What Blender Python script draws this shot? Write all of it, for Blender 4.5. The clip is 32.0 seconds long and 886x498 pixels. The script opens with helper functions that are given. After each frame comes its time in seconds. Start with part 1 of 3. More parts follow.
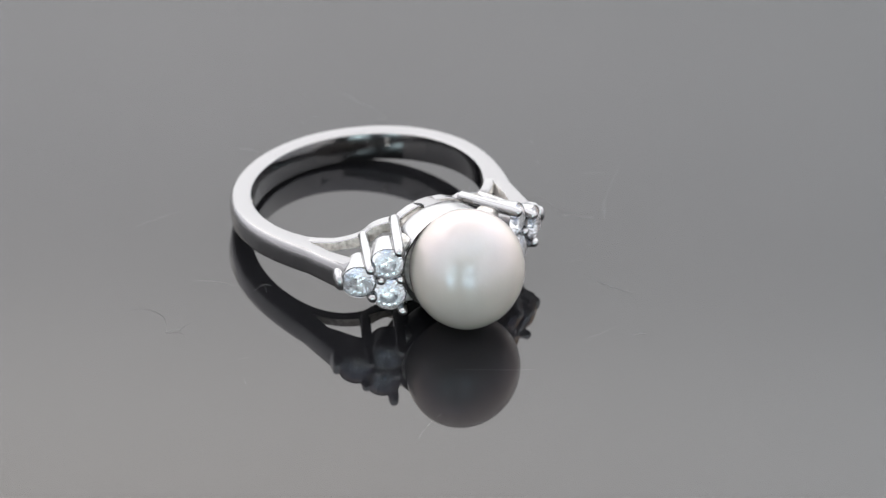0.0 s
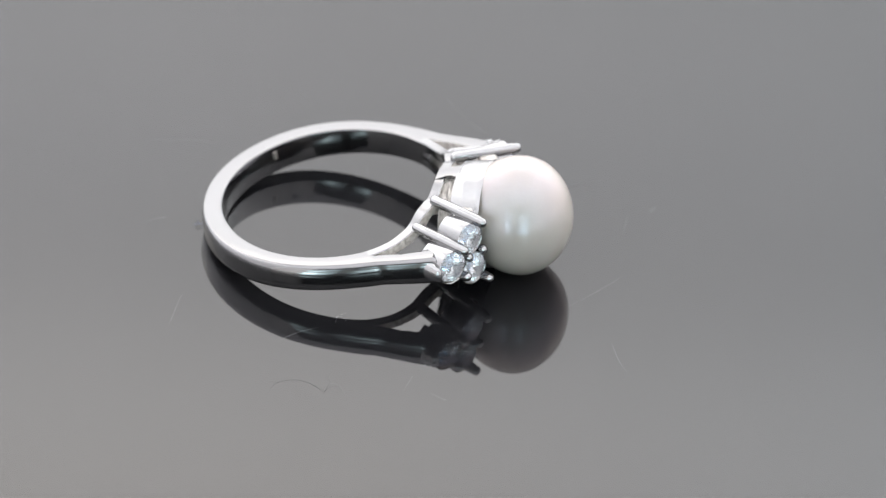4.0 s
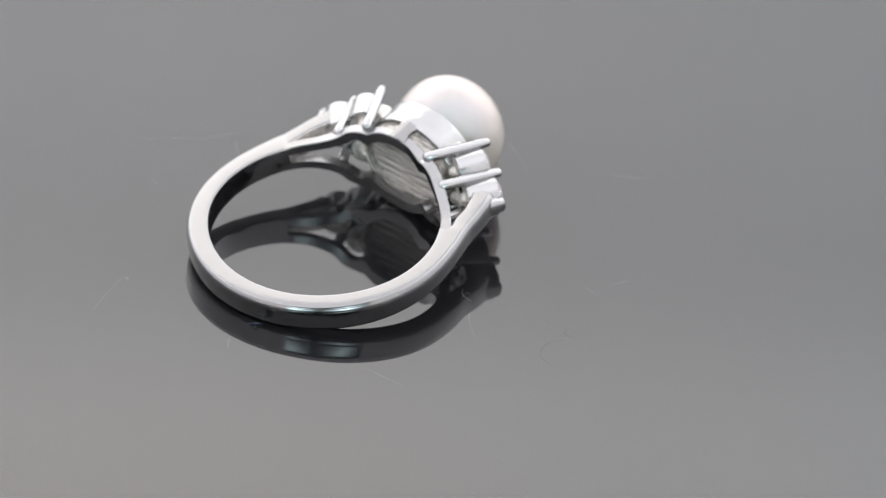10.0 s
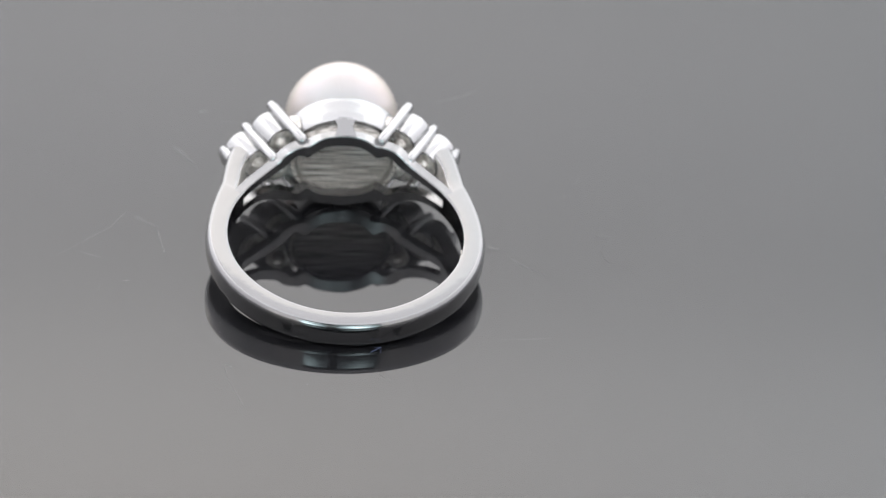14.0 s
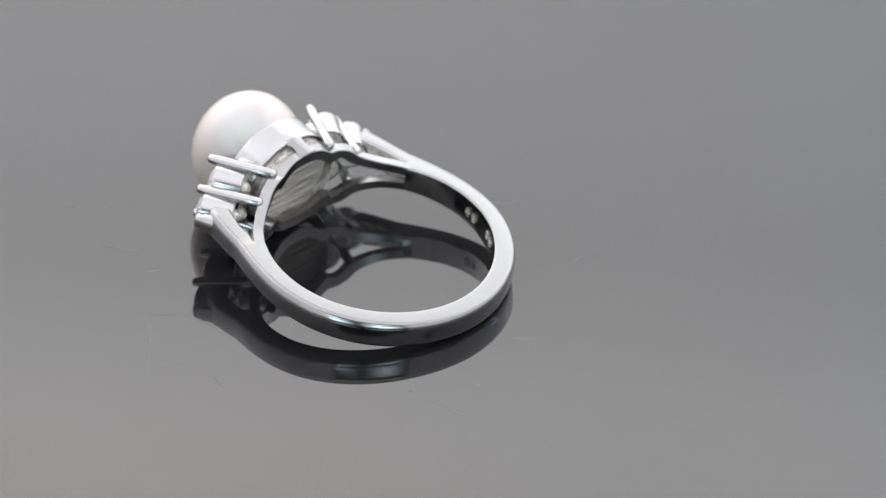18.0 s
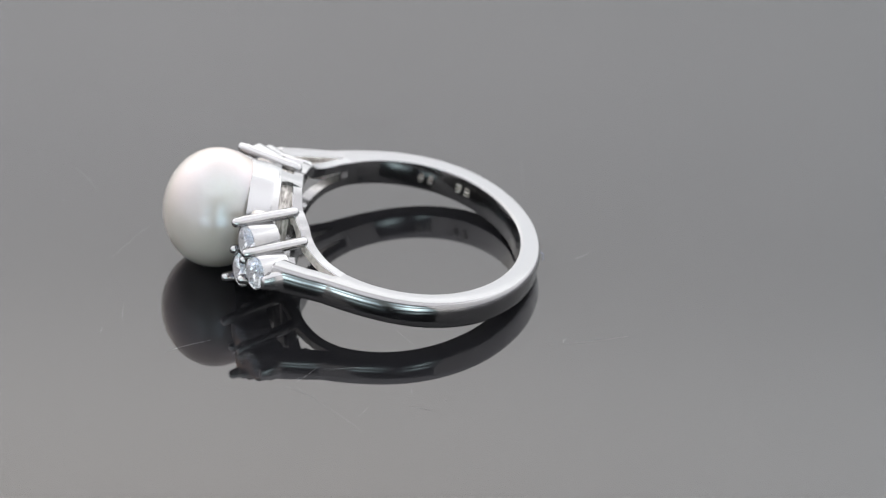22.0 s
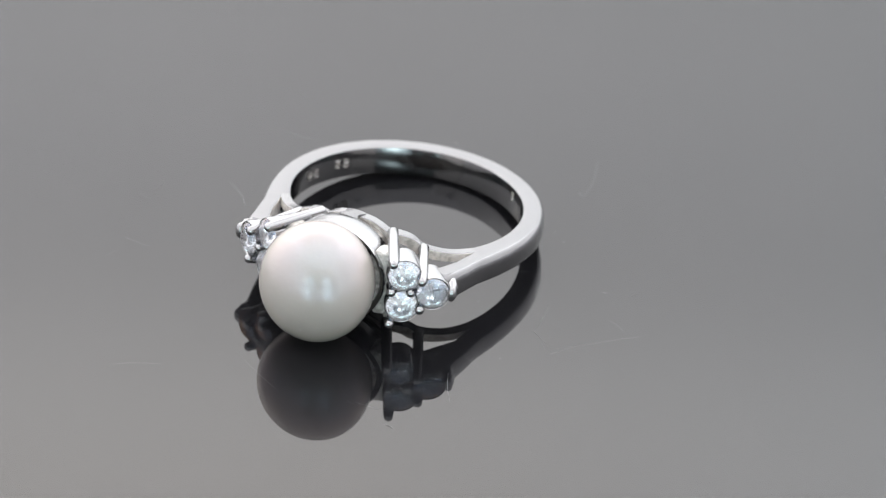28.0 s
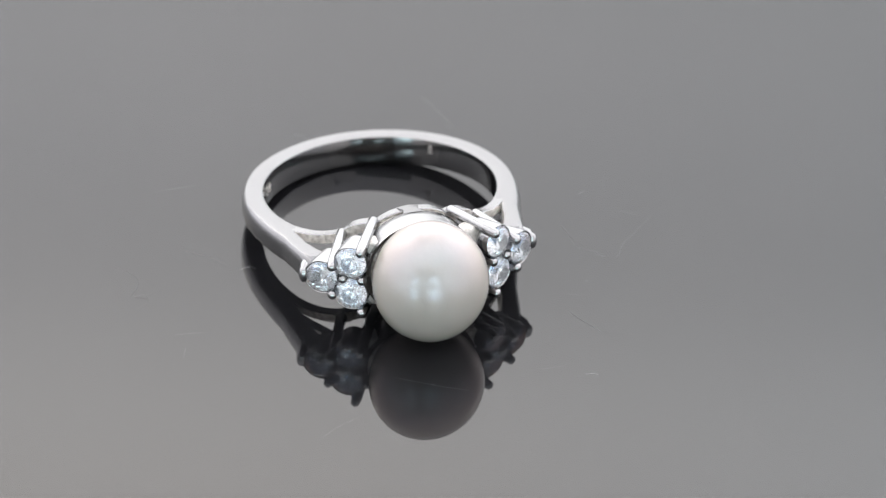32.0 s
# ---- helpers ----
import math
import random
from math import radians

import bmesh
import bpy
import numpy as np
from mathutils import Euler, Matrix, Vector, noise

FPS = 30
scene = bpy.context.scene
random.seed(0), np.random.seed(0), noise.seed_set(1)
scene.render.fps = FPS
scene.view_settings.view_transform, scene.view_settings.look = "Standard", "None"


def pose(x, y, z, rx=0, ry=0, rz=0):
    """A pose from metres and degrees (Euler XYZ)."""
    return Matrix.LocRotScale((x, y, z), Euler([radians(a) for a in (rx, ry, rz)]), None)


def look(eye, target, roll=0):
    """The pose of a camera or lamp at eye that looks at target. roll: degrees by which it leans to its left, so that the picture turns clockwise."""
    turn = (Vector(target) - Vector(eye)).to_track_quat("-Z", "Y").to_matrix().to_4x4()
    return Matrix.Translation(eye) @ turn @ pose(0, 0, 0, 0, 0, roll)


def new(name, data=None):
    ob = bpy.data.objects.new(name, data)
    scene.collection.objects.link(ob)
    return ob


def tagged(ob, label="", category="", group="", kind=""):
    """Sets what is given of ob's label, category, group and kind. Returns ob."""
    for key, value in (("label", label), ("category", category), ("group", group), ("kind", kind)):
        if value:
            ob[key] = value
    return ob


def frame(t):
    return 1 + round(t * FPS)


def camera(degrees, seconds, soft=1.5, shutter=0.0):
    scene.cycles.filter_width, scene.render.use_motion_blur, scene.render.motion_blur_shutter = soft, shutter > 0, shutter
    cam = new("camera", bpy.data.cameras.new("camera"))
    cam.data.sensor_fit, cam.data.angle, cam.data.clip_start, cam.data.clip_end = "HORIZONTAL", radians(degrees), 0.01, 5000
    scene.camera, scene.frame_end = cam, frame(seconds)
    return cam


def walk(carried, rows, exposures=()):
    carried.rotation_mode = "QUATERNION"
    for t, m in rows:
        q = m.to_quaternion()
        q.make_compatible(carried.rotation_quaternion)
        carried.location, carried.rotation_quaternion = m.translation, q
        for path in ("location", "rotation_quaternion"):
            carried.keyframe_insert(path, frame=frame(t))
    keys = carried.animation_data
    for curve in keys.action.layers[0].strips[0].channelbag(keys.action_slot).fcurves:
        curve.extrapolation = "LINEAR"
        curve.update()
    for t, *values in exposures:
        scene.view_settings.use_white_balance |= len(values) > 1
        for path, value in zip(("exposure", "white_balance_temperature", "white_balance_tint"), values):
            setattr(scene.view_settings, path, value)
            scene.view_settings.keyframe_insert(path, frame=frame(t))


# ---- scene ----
# A pearl ring lies on a black glossy turntable in a white light tent; the turntable turns, the camera stands still.
MM = 0.001
SECONDS = 32.0
TURN_RATE = 10.7396          # degrees a second, counter-clockwise from above

# ---------------------------------------------------------------- camera
cam = camera(7.2107, SECONDS, soft=1.2)
EYE = (0.0, -0.418633, 0.283931)
AIM = (0.005489, 0.000345, 0.000184)
CAMERA_POSE = look(EYE, AIM, 2.294)
cam.data.dof.use_dof, cam.data.dof.focus_distance, cam.data.dof.aperture_fstop = True, 0.494, 44.0
walk(cam, [(0.0, CAMERA_POSE), (SECONDS, CAMERA_POSE)])

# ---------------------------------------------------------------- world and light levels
FABRIC_GLOW = 3.5            # own emission of the unseen tent's back cloth
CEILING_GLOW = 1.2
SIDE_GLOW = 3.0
# front fill from two added, unseen flaps
FILL_FLAP_GLOW = 0.95
WINDOW_GLOW = 5.6
scene.view_settings.exposure = 0.0
world = bpy.data.worlds.new("world")
scene.world = world
world.use_nodes = True
world.node_tree.nodes["Background"].inputs[0].default_value = (0.5, 0.55, 0.62, 1)
world.node_tree.nodes["Background"].inputs[1].default_value = 0.05


# ---------------------------------------------------------------- materials
def material(name, colour, rough=0.5, metal=0.0):
    mat = bpy.data.materials.new(name)
    mat.use_nodes = True
    b = mat.node_tree.nodes["Principled BSDF"]
    b.inputs["Base Color"].default_value = (*colour, 1)
    b.inputs["Roughness"].default_value = rough
    b.inputs["Metallic"].default_value = metal
    return mat, mat.node_tree, b


def noise_node(nt, scale, detail=4.0, stretch=None):
    co = nt.nodes.new("ShaderNodeTexCoord")
    n = nt.nodes.new("ShaderNodeTexNoise")
    n.inputs["Scale"].default_value = scale
    n.inputs["Detail"].default_value = detail
    if stretch:
        mp = nt.nodes.new("ShaderNodeMapping")
        mp.inputs["Scale"].default_value = stretch
        nt.links.new(co.outputs["Object"], mp.inputs["Vector"])
        nt.links.new(mp.outputs["Vector"], n.inputs["Vector"])
    else:
        nt.links.new(co.outputs["Object"], n.inputs["Vector"])
    return n


def ramp(nt, source, stops):
    r = nt.nodes.new("ShaderNodeValToRGB")
    while len(r.color_ramp.elements) < len(stops):
        r.color_ramp.elements.new(0.5)
    for e, (p, c) in zip(r.color_ramp.elements, stops):
        e.position, e.color = p, (*c, 1)
    nt.links.new(source, r.inputs[0])
    return r


def bump(nt, b, source, strength, distance):
    n = nt.nodes.new("ShaderNodeBump")
    n.inputs["Strength"].default_value = strength
    n.inputs["Distance"].default_value = distance
    nt.links.new(source, n.inputs["Height"])
    nt.links.new(n.outputs["Normal"], b.inputs["Normal"])


def spread(nt, b, socket, source, low, high):
    m = nt.nodes.new("ShaderNodeMapRange")
    m.inputs["To Min"].default_value, m.inputs["To Max"].default_value = low, high
    nt.links.new(source, m.inputs["Value"])
    nt.links.new(m.outputs["Result"], b.inputs[socket])


def polished_silver():
    mat, nt, b = material("polished_silver", (0.238, 0.237, 0.24), 0.07, 1.0)
    fine, wide = noise_node(nt, 9000, 3), noise_node(nt, 900, 2)
    spread(nt, b, "Roughness", fine.outputs["Fac"], 0.08, 0.14)
    bump(nt, b, wide.outputs["Fac"], 0.16, 0.00005)
    return mat


def tumbled_silver():
    mat, nt, b = material("tumbled_silver", (0.275, 0.274, 0.277), 0.15, 1.0)
    fine, wide = noise_node(nt, 7000, 3), noise_node(nt, 1200, 3)
    spread(nt, b, "Roughness", fine.outputs["Fac"], 0.16, 0.25)
    bump(nt, b, wide.outputs["Fac"], 0.12, 0.00008)
    return mat


def lit_silver():
    """Prongs, collets and the cup: base lifted to put bright reflections into the colour."""
    mat, nt, b = material("lit_silver", (0.36, 0.36, 0.364), 0.15, 1.0)
    fine, wide = noise_node(nt, 7000, 3), noise_node(nt, 1500, 3)
    spread(nt, b, "Roughness", fine.outputs["Fac"], 0.12, 0.2)
    bump(nt, b, wide.outputs["Fac"], 0.16, 0.00006)
    return mat


def cast_silver():
    mat, nt, b = material("cast_silver", (0.62, 0.60, 0.57), 0.3, 1.0)
    lines, grain = noise_node(nt, 1000, 6, (1.0, 0.3, 22.0)), noise_node(nt, 7000, 3)
    streaks = ramp(nt, lines.outputs["Fac"], [(0.40, (0.06, 0.055, 0.05)), (0.5, (0.72, 0.67, 0.62)), (0.62, (0.95, 0.93, 0.90))])
    nt.links.new(streaks.outputs["Color"], b.inputs["Base Color"])
    spread(nt, b, "Roughness", grain.outputs["Fac"], 0.5, 0.75)
    bump(nt, b, lines.outputs["Fac"], 1.0, 0.0004)
    return mat


def rough_silver():
    """As it came from the mould: fine pits and lumps."""
    mat, nt, b = material("rough_silver", (0.62, 0.61, 0.59), 0.4, 1.0)
    lumps, grain = noise_node(nt, 2600, 4), noise_node(nt, 8000, 3)
    tone = ramp(nt, lumps.outputs["Fac"], [(0.34, (0.50, 0.475, 0.445)), (0.52, (0.74, 0.715, 0.685)), (0.7, (0.88, 0.86, 0.835))])
    nt.links.new(tone.outputs["Color"], b.inputs["Base Color"])
    spread(nt, b, "Roughness", grain.outputs["Fac"], 0.55, 0.8)
    bump(nt, b, lumps.outputs["Fac"], 0.9, 0.00012)
    return mat


def sanded_shaded_silver():
    """Dull, scratched, unpolished metal; its darker base puts the slots' shade into the colour."""
    mat, nt, b = material("sanded_shaded_silver", (0.36, 0.34, 0.32), 0.55, 1.0)
    lines, grain = noise_node(nt, 1500, 5, (4.0, 1.0, 1.0)), noise_node(nt, 8000, 3)
    tone = ramp(nt, lines.outputs["Fac"], [(0.36, (0.17, 0.16, 0.15)), (0.5, (0.33, 0.315, 0.295)), (0.66, (0.50, 0.48, 0.455))])
    nt.links.new(tone.outputs["Color"], b.inputs["Base Color"])
    spread(nt, b, "Roughness", grain.outputs["Fac"], 0.45, 0.7)
    bump(nt, b, lines.outputs["Fac"], 0.7, 0.0001)
    return mat


def pearl_nacre():
    mat, nt, b = material("pearl_nacre", (0.5, 0.46, 0.42), 0.27)
    tone = noise_node(nt, 160, 3)
    r = ramp(nt, tone.outputs["Fac"], [(0.3, (0.36, 0.338, 0.306)), (0.7, (0.395, 0.376, 0.345))])
    nt.links.new(r.outputs["Color"], b.inputs["Base Color"])
    b.inputs["Metallic"].default_value = 0.08
    b.inputs["IOR"].default_value = 1.65
    b.inputs["Coat Weight"].default_value = 0.6
    b.inputs["Coat IOR"].default_value = 1.6
    b.inputs["Coat Roughness"].default_value = 0.16
    b.inputs["Subsurface Weight"].default_value = 0.4
    b.inputs["Subsurface Radius"].default_value = (1.0, 0.92, 0.82)
    b.inputs["Subsurface Scale"].default_value = 0.004
    layers = noise_node(nt, 260, 2)          # nacre of uneven thickness, hence the shifting overtones
    spread(nt, b, "Thin Film Thickness", layers.outputs["Fac"], 275, 335)
    b.inputs["Thin Film IOR"].default_value = 1.5
    wave, fine = noise_node(nt, 300, 2), noise_node(nt, 2200, 3)
    both = nt.nodes.new("ShaderNodeMath")
    both.operation = "MULTIPLY_ADD"
    both.inputs[1].default_value = 0.2
    nt.links.new(fine.outputs["Fac"], both.inputs[0])
    nt.links.new(wave.outputs["Fac"], both.inputs[2])
    bump(nt, b, both.outputs[0], 0.75, 0.0001)
    return mat


def clear_stone():
    mat, nt, b = material("clear_stone", (0.97, 0.975, 1.0), 0.0)
    b.inputs["Transmission Weight"].default_value = 0.82
    b.inputs["IOR"].default_value = 2.15
    b.inputs["Thin Film Thickness"].default_value = 155
    b.inputs["Thin Film IOR"].default_value = 1.2
    return mat


def black_acrylic():
    mat, nt, b = material("black_acrylic", (0.007, 0.007, 0.008), 0.012)
    b.inputs["IOR"].default_value = 1.49
    return mat


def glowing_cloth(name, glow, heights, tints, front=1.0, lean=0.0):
    """Unseen white tent cloth, glow put in: brightness by height, scaled towards the open front, with soft folds."""
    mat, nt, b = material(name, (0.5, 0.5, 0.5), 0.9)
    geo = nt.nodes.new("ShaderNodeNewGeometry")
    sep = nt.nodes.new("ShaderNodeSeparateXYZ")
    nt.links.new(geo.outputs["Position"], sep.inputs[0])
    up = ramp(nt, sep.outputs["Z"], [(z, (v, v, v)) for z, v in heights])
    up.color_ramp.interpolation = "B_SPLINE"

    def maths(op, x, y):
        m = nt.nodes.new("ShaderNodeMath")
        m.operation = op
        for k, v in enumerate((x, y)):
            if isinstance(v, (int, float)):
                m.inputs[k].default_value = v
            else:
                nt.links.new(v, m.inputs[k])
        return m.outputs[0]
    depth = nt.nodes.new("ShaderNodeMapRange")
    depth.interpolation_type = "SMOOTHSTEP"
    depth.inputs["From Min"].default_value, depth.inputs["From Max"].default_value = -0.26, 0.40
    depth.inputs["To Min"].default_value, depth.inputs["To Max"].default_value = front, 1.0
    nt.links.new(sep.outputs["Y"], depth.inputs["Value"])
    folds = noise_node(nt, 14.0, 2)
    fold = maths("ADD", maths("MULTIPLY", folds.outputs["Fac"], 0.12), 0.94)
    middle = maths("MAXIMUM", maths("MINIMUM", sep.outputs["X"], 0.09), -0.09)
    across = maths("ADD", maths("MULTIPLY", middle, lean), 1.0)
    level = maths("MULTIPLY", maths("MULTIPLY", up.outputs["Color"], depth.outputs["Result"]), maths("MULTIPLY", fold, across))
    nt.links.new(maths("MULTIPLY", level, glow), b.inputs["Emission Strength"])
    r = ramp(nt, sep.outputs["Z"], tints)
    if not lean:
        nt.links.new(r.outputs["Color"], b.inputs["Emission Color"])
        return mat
    # bluish tint put into the glow on the right, for the plate's reflection
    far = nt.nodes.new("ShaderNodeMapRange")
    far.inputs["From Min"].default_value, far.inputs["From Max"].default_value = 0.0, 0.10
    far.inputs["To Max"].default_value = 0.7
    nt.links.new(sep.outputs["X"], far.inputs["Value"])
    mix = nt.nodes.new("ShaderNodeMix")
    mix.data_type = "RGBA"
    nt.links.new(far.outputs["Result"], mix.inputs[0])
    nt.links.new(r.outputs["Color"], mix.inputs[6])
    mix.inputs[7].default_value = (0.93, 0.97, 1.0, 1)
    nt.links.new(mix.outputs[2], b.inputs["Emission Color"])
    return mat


def matte(name, colour, rough=0.8, scale=30.0, vary=0.12):
    mat, nt, b = material(name, colour, rough)
    n = noise_node(nt, scale, 5)
    lo, hi = [c * (1 - vary) for c in colour], [min(1, c * (1 + vary)) for c in colour]
    r = ramp(nt, n.outputs["Fac"], [(0.3, lo), (0.7, hi)])
    nt.links.new(r.outputs["Color"], b.inputs["Base Color"])
    bump(nt, b, n.outputs["Fac"], 0.1, 0.002)
    return mat


def window_daylight():
    mat, nt, b = material("window_daylight", (0.7, 0.8, 0.9), 0.2)
    b.inputs["Emission Color"].default_value = (0.77, 0.97, 1.0, 1)
    co = nt.nodes.new("ShaderNodeTexCoord")      # brightest in the middle, falloff added to soften the panes' reflections
    mp = nt.nodes.new("ShaderNodeMapping")
    mp.inputs["Location"].default_value, mp.inputs["Scale"].default_value = (-0.85, 0.0, -0.85), (1.7, 0.0, 1.7)
    ball = nt.nodes.new("ShaderNodeTexGradient")
    ball.gradient_type = "QUADRATIC_SPHERE"
    nt.links.new(co.outputs["Generated"], mp.inputs["Vector"])
    nt.links.new(mp.outputs["Vector"], ball.inputs["Vector"])
    spread(nt, b, "Emission Strength", ball.outputs["Fac"], 0.15 * WINDOW_GLOW, 2.4 * WINDOW_GLOW)
    return mat


SILVER, SATIN, LIT, CAST, ROUGH, SANDED_SHADED, NACRE, STONE, ACRYLIC = polished_silver(), tumbled_silver(), lit_silver(), cast_silver(), rough_silver(), sanded_shaded_silver(), pearl_nacre(), clear_stone(), black_acrylic()
COOL, WARM, LAVENDER = (1.0, 0.985, 0.995), (1.0, 0.955, 0.915), (0.955, 0.95, 1.0)
# back levels by height put in the gradient that plate and band reflect
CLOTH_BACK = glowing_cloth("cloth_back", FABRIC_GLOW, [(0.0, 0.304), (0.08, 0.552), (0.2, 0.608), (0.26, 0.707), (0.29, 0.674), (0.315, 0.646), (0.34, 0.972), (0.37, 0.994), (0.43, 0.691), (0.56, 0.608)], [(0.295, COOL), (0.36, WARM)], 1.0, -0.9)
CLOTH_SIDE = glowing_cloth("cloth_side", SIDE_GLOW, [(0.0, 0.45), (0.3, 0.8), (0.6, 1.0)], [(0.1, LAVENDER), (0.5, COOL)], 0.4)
CLOTH_FILL_FLAP = glowing_cloth("cloth_fill_flap", FILL_FLAP_GLOW, [(0.0, 0.8), (0.5, 1.0)], [(0.0, WARM), (0.5, LAVENDER)])
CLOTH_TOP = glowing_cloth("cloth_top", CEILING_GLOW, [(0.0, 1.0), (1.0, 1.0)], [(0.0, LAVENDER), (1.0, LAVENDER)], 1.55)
WALL_PAINT = matte("wall_paint", (0.84, 0.835, 0.83), 0.9, 6)
FLOOR_WOOD = matte("floor_wood", (0.20, 0.18, 0.165), 0.6, 12)
DARK_PLASTIC = matte("dark_plastic", (0.02, 0.02, 0.022), 0.45, 200)
TABLE_PAINT = matte("table_paint", (0.05, 0.05, 0.052), 0.6, 40)
FRAME_PAINT = matte("frame_paint", (0.7, 0.7, 0.7), 0.5, 30)
DAYLIGHT = window_daylight()
PALE_FIBRE = matte("pale_fibre", (0.17, 0.17, 0.175), 0.6, 3000)
DARK_FIBRE = matte("dark_fibre", (0.06, 0.06, 0.062), 0.6, 3000)
BLUE_FIBRE = matte("blue_fibre", (0.12, 0.16, 0.30), 0.6, 3000)


# ---------------------------------------------------------------- mesh helpers
def mesh_from(bm, name, mat, smooth=True):
    bmesh.ops.recalc_face_normals(bm, faces=bm.faces)
    me = bpy.data.meshes.new(name)
    bm.to_mesh(me)
    bm.free()
    me.materials.append(mat)
    if smooth:
        me.shade_smooth()
        me.set_sharp_from_angle(angle=radians(38))
    return me


def part(name, bm, mat, parent, label="", smooth=True):
    ob = new(name, mesh_from(bm, name, mat, smooth))
    ob.parent = parent
    if label:
        ob["label"] = label
    return ob


def box(bm, lo, hi, bevel=0.0):
    ret = bmesh.ops.create_cube(bm, size=1.0)
    for v in ret["verts"]:
        v.co = Vector([lo[i] + (v.co[i] + 0.5) * (hi[i] - lo[i]) for i in range(3)])
    if bevel:
        edges = list({e for v in ret["verts"] for e in v.link_edges})
        bmesh.ops.bevel(bm, geom=edges, offset=bevel, segments=3, affect="EDGES", profile=0.5)
    return bm


def loft(bm, rings, closed=False, caps=True):
    """Skin a row of equal rings of points."""
    rows = [[bm.verts.new(Vector(p) * MM) for p in ring] for ring in rings]
    n = len(rows[0])
    pairs = list(zip(rows, rows[1:])) + ([(rows[-1], rows[0])] if closed else [])
    for a, b in pairs:
        for i in range(n):
            bm.faces.new((a[i], a[(i + 1) % n], b[(i + 1) % n], b[i]))
    if caps and not closed:
        bm.faces.new(rows[0][::-1])
        bm.faces.new(rows[-1])
    return bm


def rounded(a0, a1, b0, b1, r0, r1, steps=5):
    """A rectangle's outline with corner radii r0 at a0 and r1 at a1; a radius may be a pair (along a, along b)."""
    out = []
    (p0, q0), (p1, q1) = (r if isinstance(r, tuple) else (r, r) for r in (r0, r1))
    for ca, cb, p, q, start in ((a1 - p1, b1 - q1, p1, q1, 0), (a0 + p0, b1 - q0, p0, q0, 90), (a0 + p0, b0 + q0, p0, q0, 180), (a1 - p1, b0 + q1, p1, q1, 270)):
        for k in range(steps + 1):
            g = radians(start + 90 * k / steps)
            out.append((ca + p * math.cos(g), cb + q * math.sin(g)))
    return out


def curve_at(stops, x):
    """Smooth interpolation through (x, value) stops."""
    if x <= stops[0][0]:
        return stops[0][1]
    for i, ((x0, y0), (x1, y1)) in enumerate(zip(stops, stops[1:])):
        if x <= x1:
            m0 = (y1 - stops[i - 1][1]) / (x1 - stops[i - 1][0]) if i else (y1 - y0) / (x1 - x0)
            m1 = (stops[i + 2][1] - y0) / (stops[i + 2][0] - x0) if i + 2 < len(stops) else (y1 - y0) / (x1 - x0)
            h, t = x1 - x0, (x - x0) / (x1 - x0)
            return (2 * t**3 - 3 * t**2 + 1) * y0 + (t**3 - 2 * t**2 + t) * h * m0 + (3 * t**2 - 2 * t**3) * y1 + (t**3 - t**2) * h * m1
    return stops[-1][1]


def revolve(bm, profile, origin, axis, steps=64, closed_profile=False):
    """Turn a profile of (along, radius) round an axis; radius 0 closes the end."""
    origin, axis = Vector(origin), Vector(axis).normalized()
    side = axis.orthogonal().normalized()
    other = axis.cross(side)
    rows = []
    for along, rad in profile:
        if rad < 1e-6:
            rows.append([bm.verts.new((origin + axis * along) * MM)])
        else:
            rows.append([bm.verts.new((origin + axis * along + (side * math.cos(g) + other * math.sin(g)) * rad) * MM)
                         for g in (2 * math.pi * k / steps for k in range(steps))])
    pairs = list(zip(rows, rows[1:])) + ([(rows[-1], rows[0])] if closed_profile else [])
    for a, b in pairs:
        for k in range(steps):
            j = (k + 1) % steps
            if len(a) == 1:
                bm.faces.new((a[0], b[j], b[k]))
            elif len(b) == 1:
                bm.faces.new((a[k], a[j], b[0]))
            else:
                bm.faces.new((a[k], a[j], b[j], b[k]))
    return bm


def pin(bm, base, tip, rad, head, steps=16):
    """A round prong from base to tip with a rounded, slightly thicker head."""
    base, tip = Vector(base), Vector(tip)
    length = (tip - base).length
    prof = [(-rad * 0.5, 0), (-rad * 0.42, rad * 0.4), (-rad * 0.15, rad * 0.8), (rad * 0.3, rad * 1.02), (length * 0.25, rad), (length - head * 1.5, rad), (length - head * 0.9, head)]
    prof += [(length - head * 0.4 + head * 0.9 * math.sin(radians(g)) , head * math.cos(radians(g))) for g in (15, 35, 55, 75)]
    prof += [(length + head * 0.5, 0)]
    return revolve(bm, prof, base, tip - base, steps)


def thread(bm, points, rad, steps=5):
    """A fine fibre through points."""
    pts = [Vector(p) for p in points]
    fine = []
    for i in range(len(pts) - 1):
        p0, p1, p2, p3 = pts[max(i - 1, 0)], pts[i], pts[i + 1], pts[min(i + 2, len(pts) - 1)]
        for k in range(6):
            t = k / 6
            fine.append(0.5 * (2 * p1 + (p2 - p0) * t + (2 * p0 - 5 * p1 + 4 * p2 - p3) * t * t + (3 * p1 - p0 - 3 * p2 + p3) * t**3))
    fine.append(pts[-1])
    rings = []
    for i, p in enumerate(fine):
        d = (fine[min(i + 1, len(fine) - 1)] - fine[max(i - 1, 0)]).normalized()
        s = d.cross(Vector((0, 0, 1))).normalized()
        w = rad * (0.45 + 0.55 * math.sin(math.pi * min(1, max(0.0, i / (len(fine) - 1)) * 0.9 + 0.05)))
        rings.append([p + (s * math.cos(g) + Vector((0, 0, 1)) * math.sin(g)) * w for g in (2 * math.pi * k / steps for k in range(steps))])
    return loft(bm, rings)


# ---------------------------------------------------------------- the room and the light tent
def slab(name, lo, hi, mat, label):
    bm = bmesh.new()
    box(bm, lo, hi)
    return tagged(new(name, mesh_from(bm, name, mat, False)), label, kind="structure")


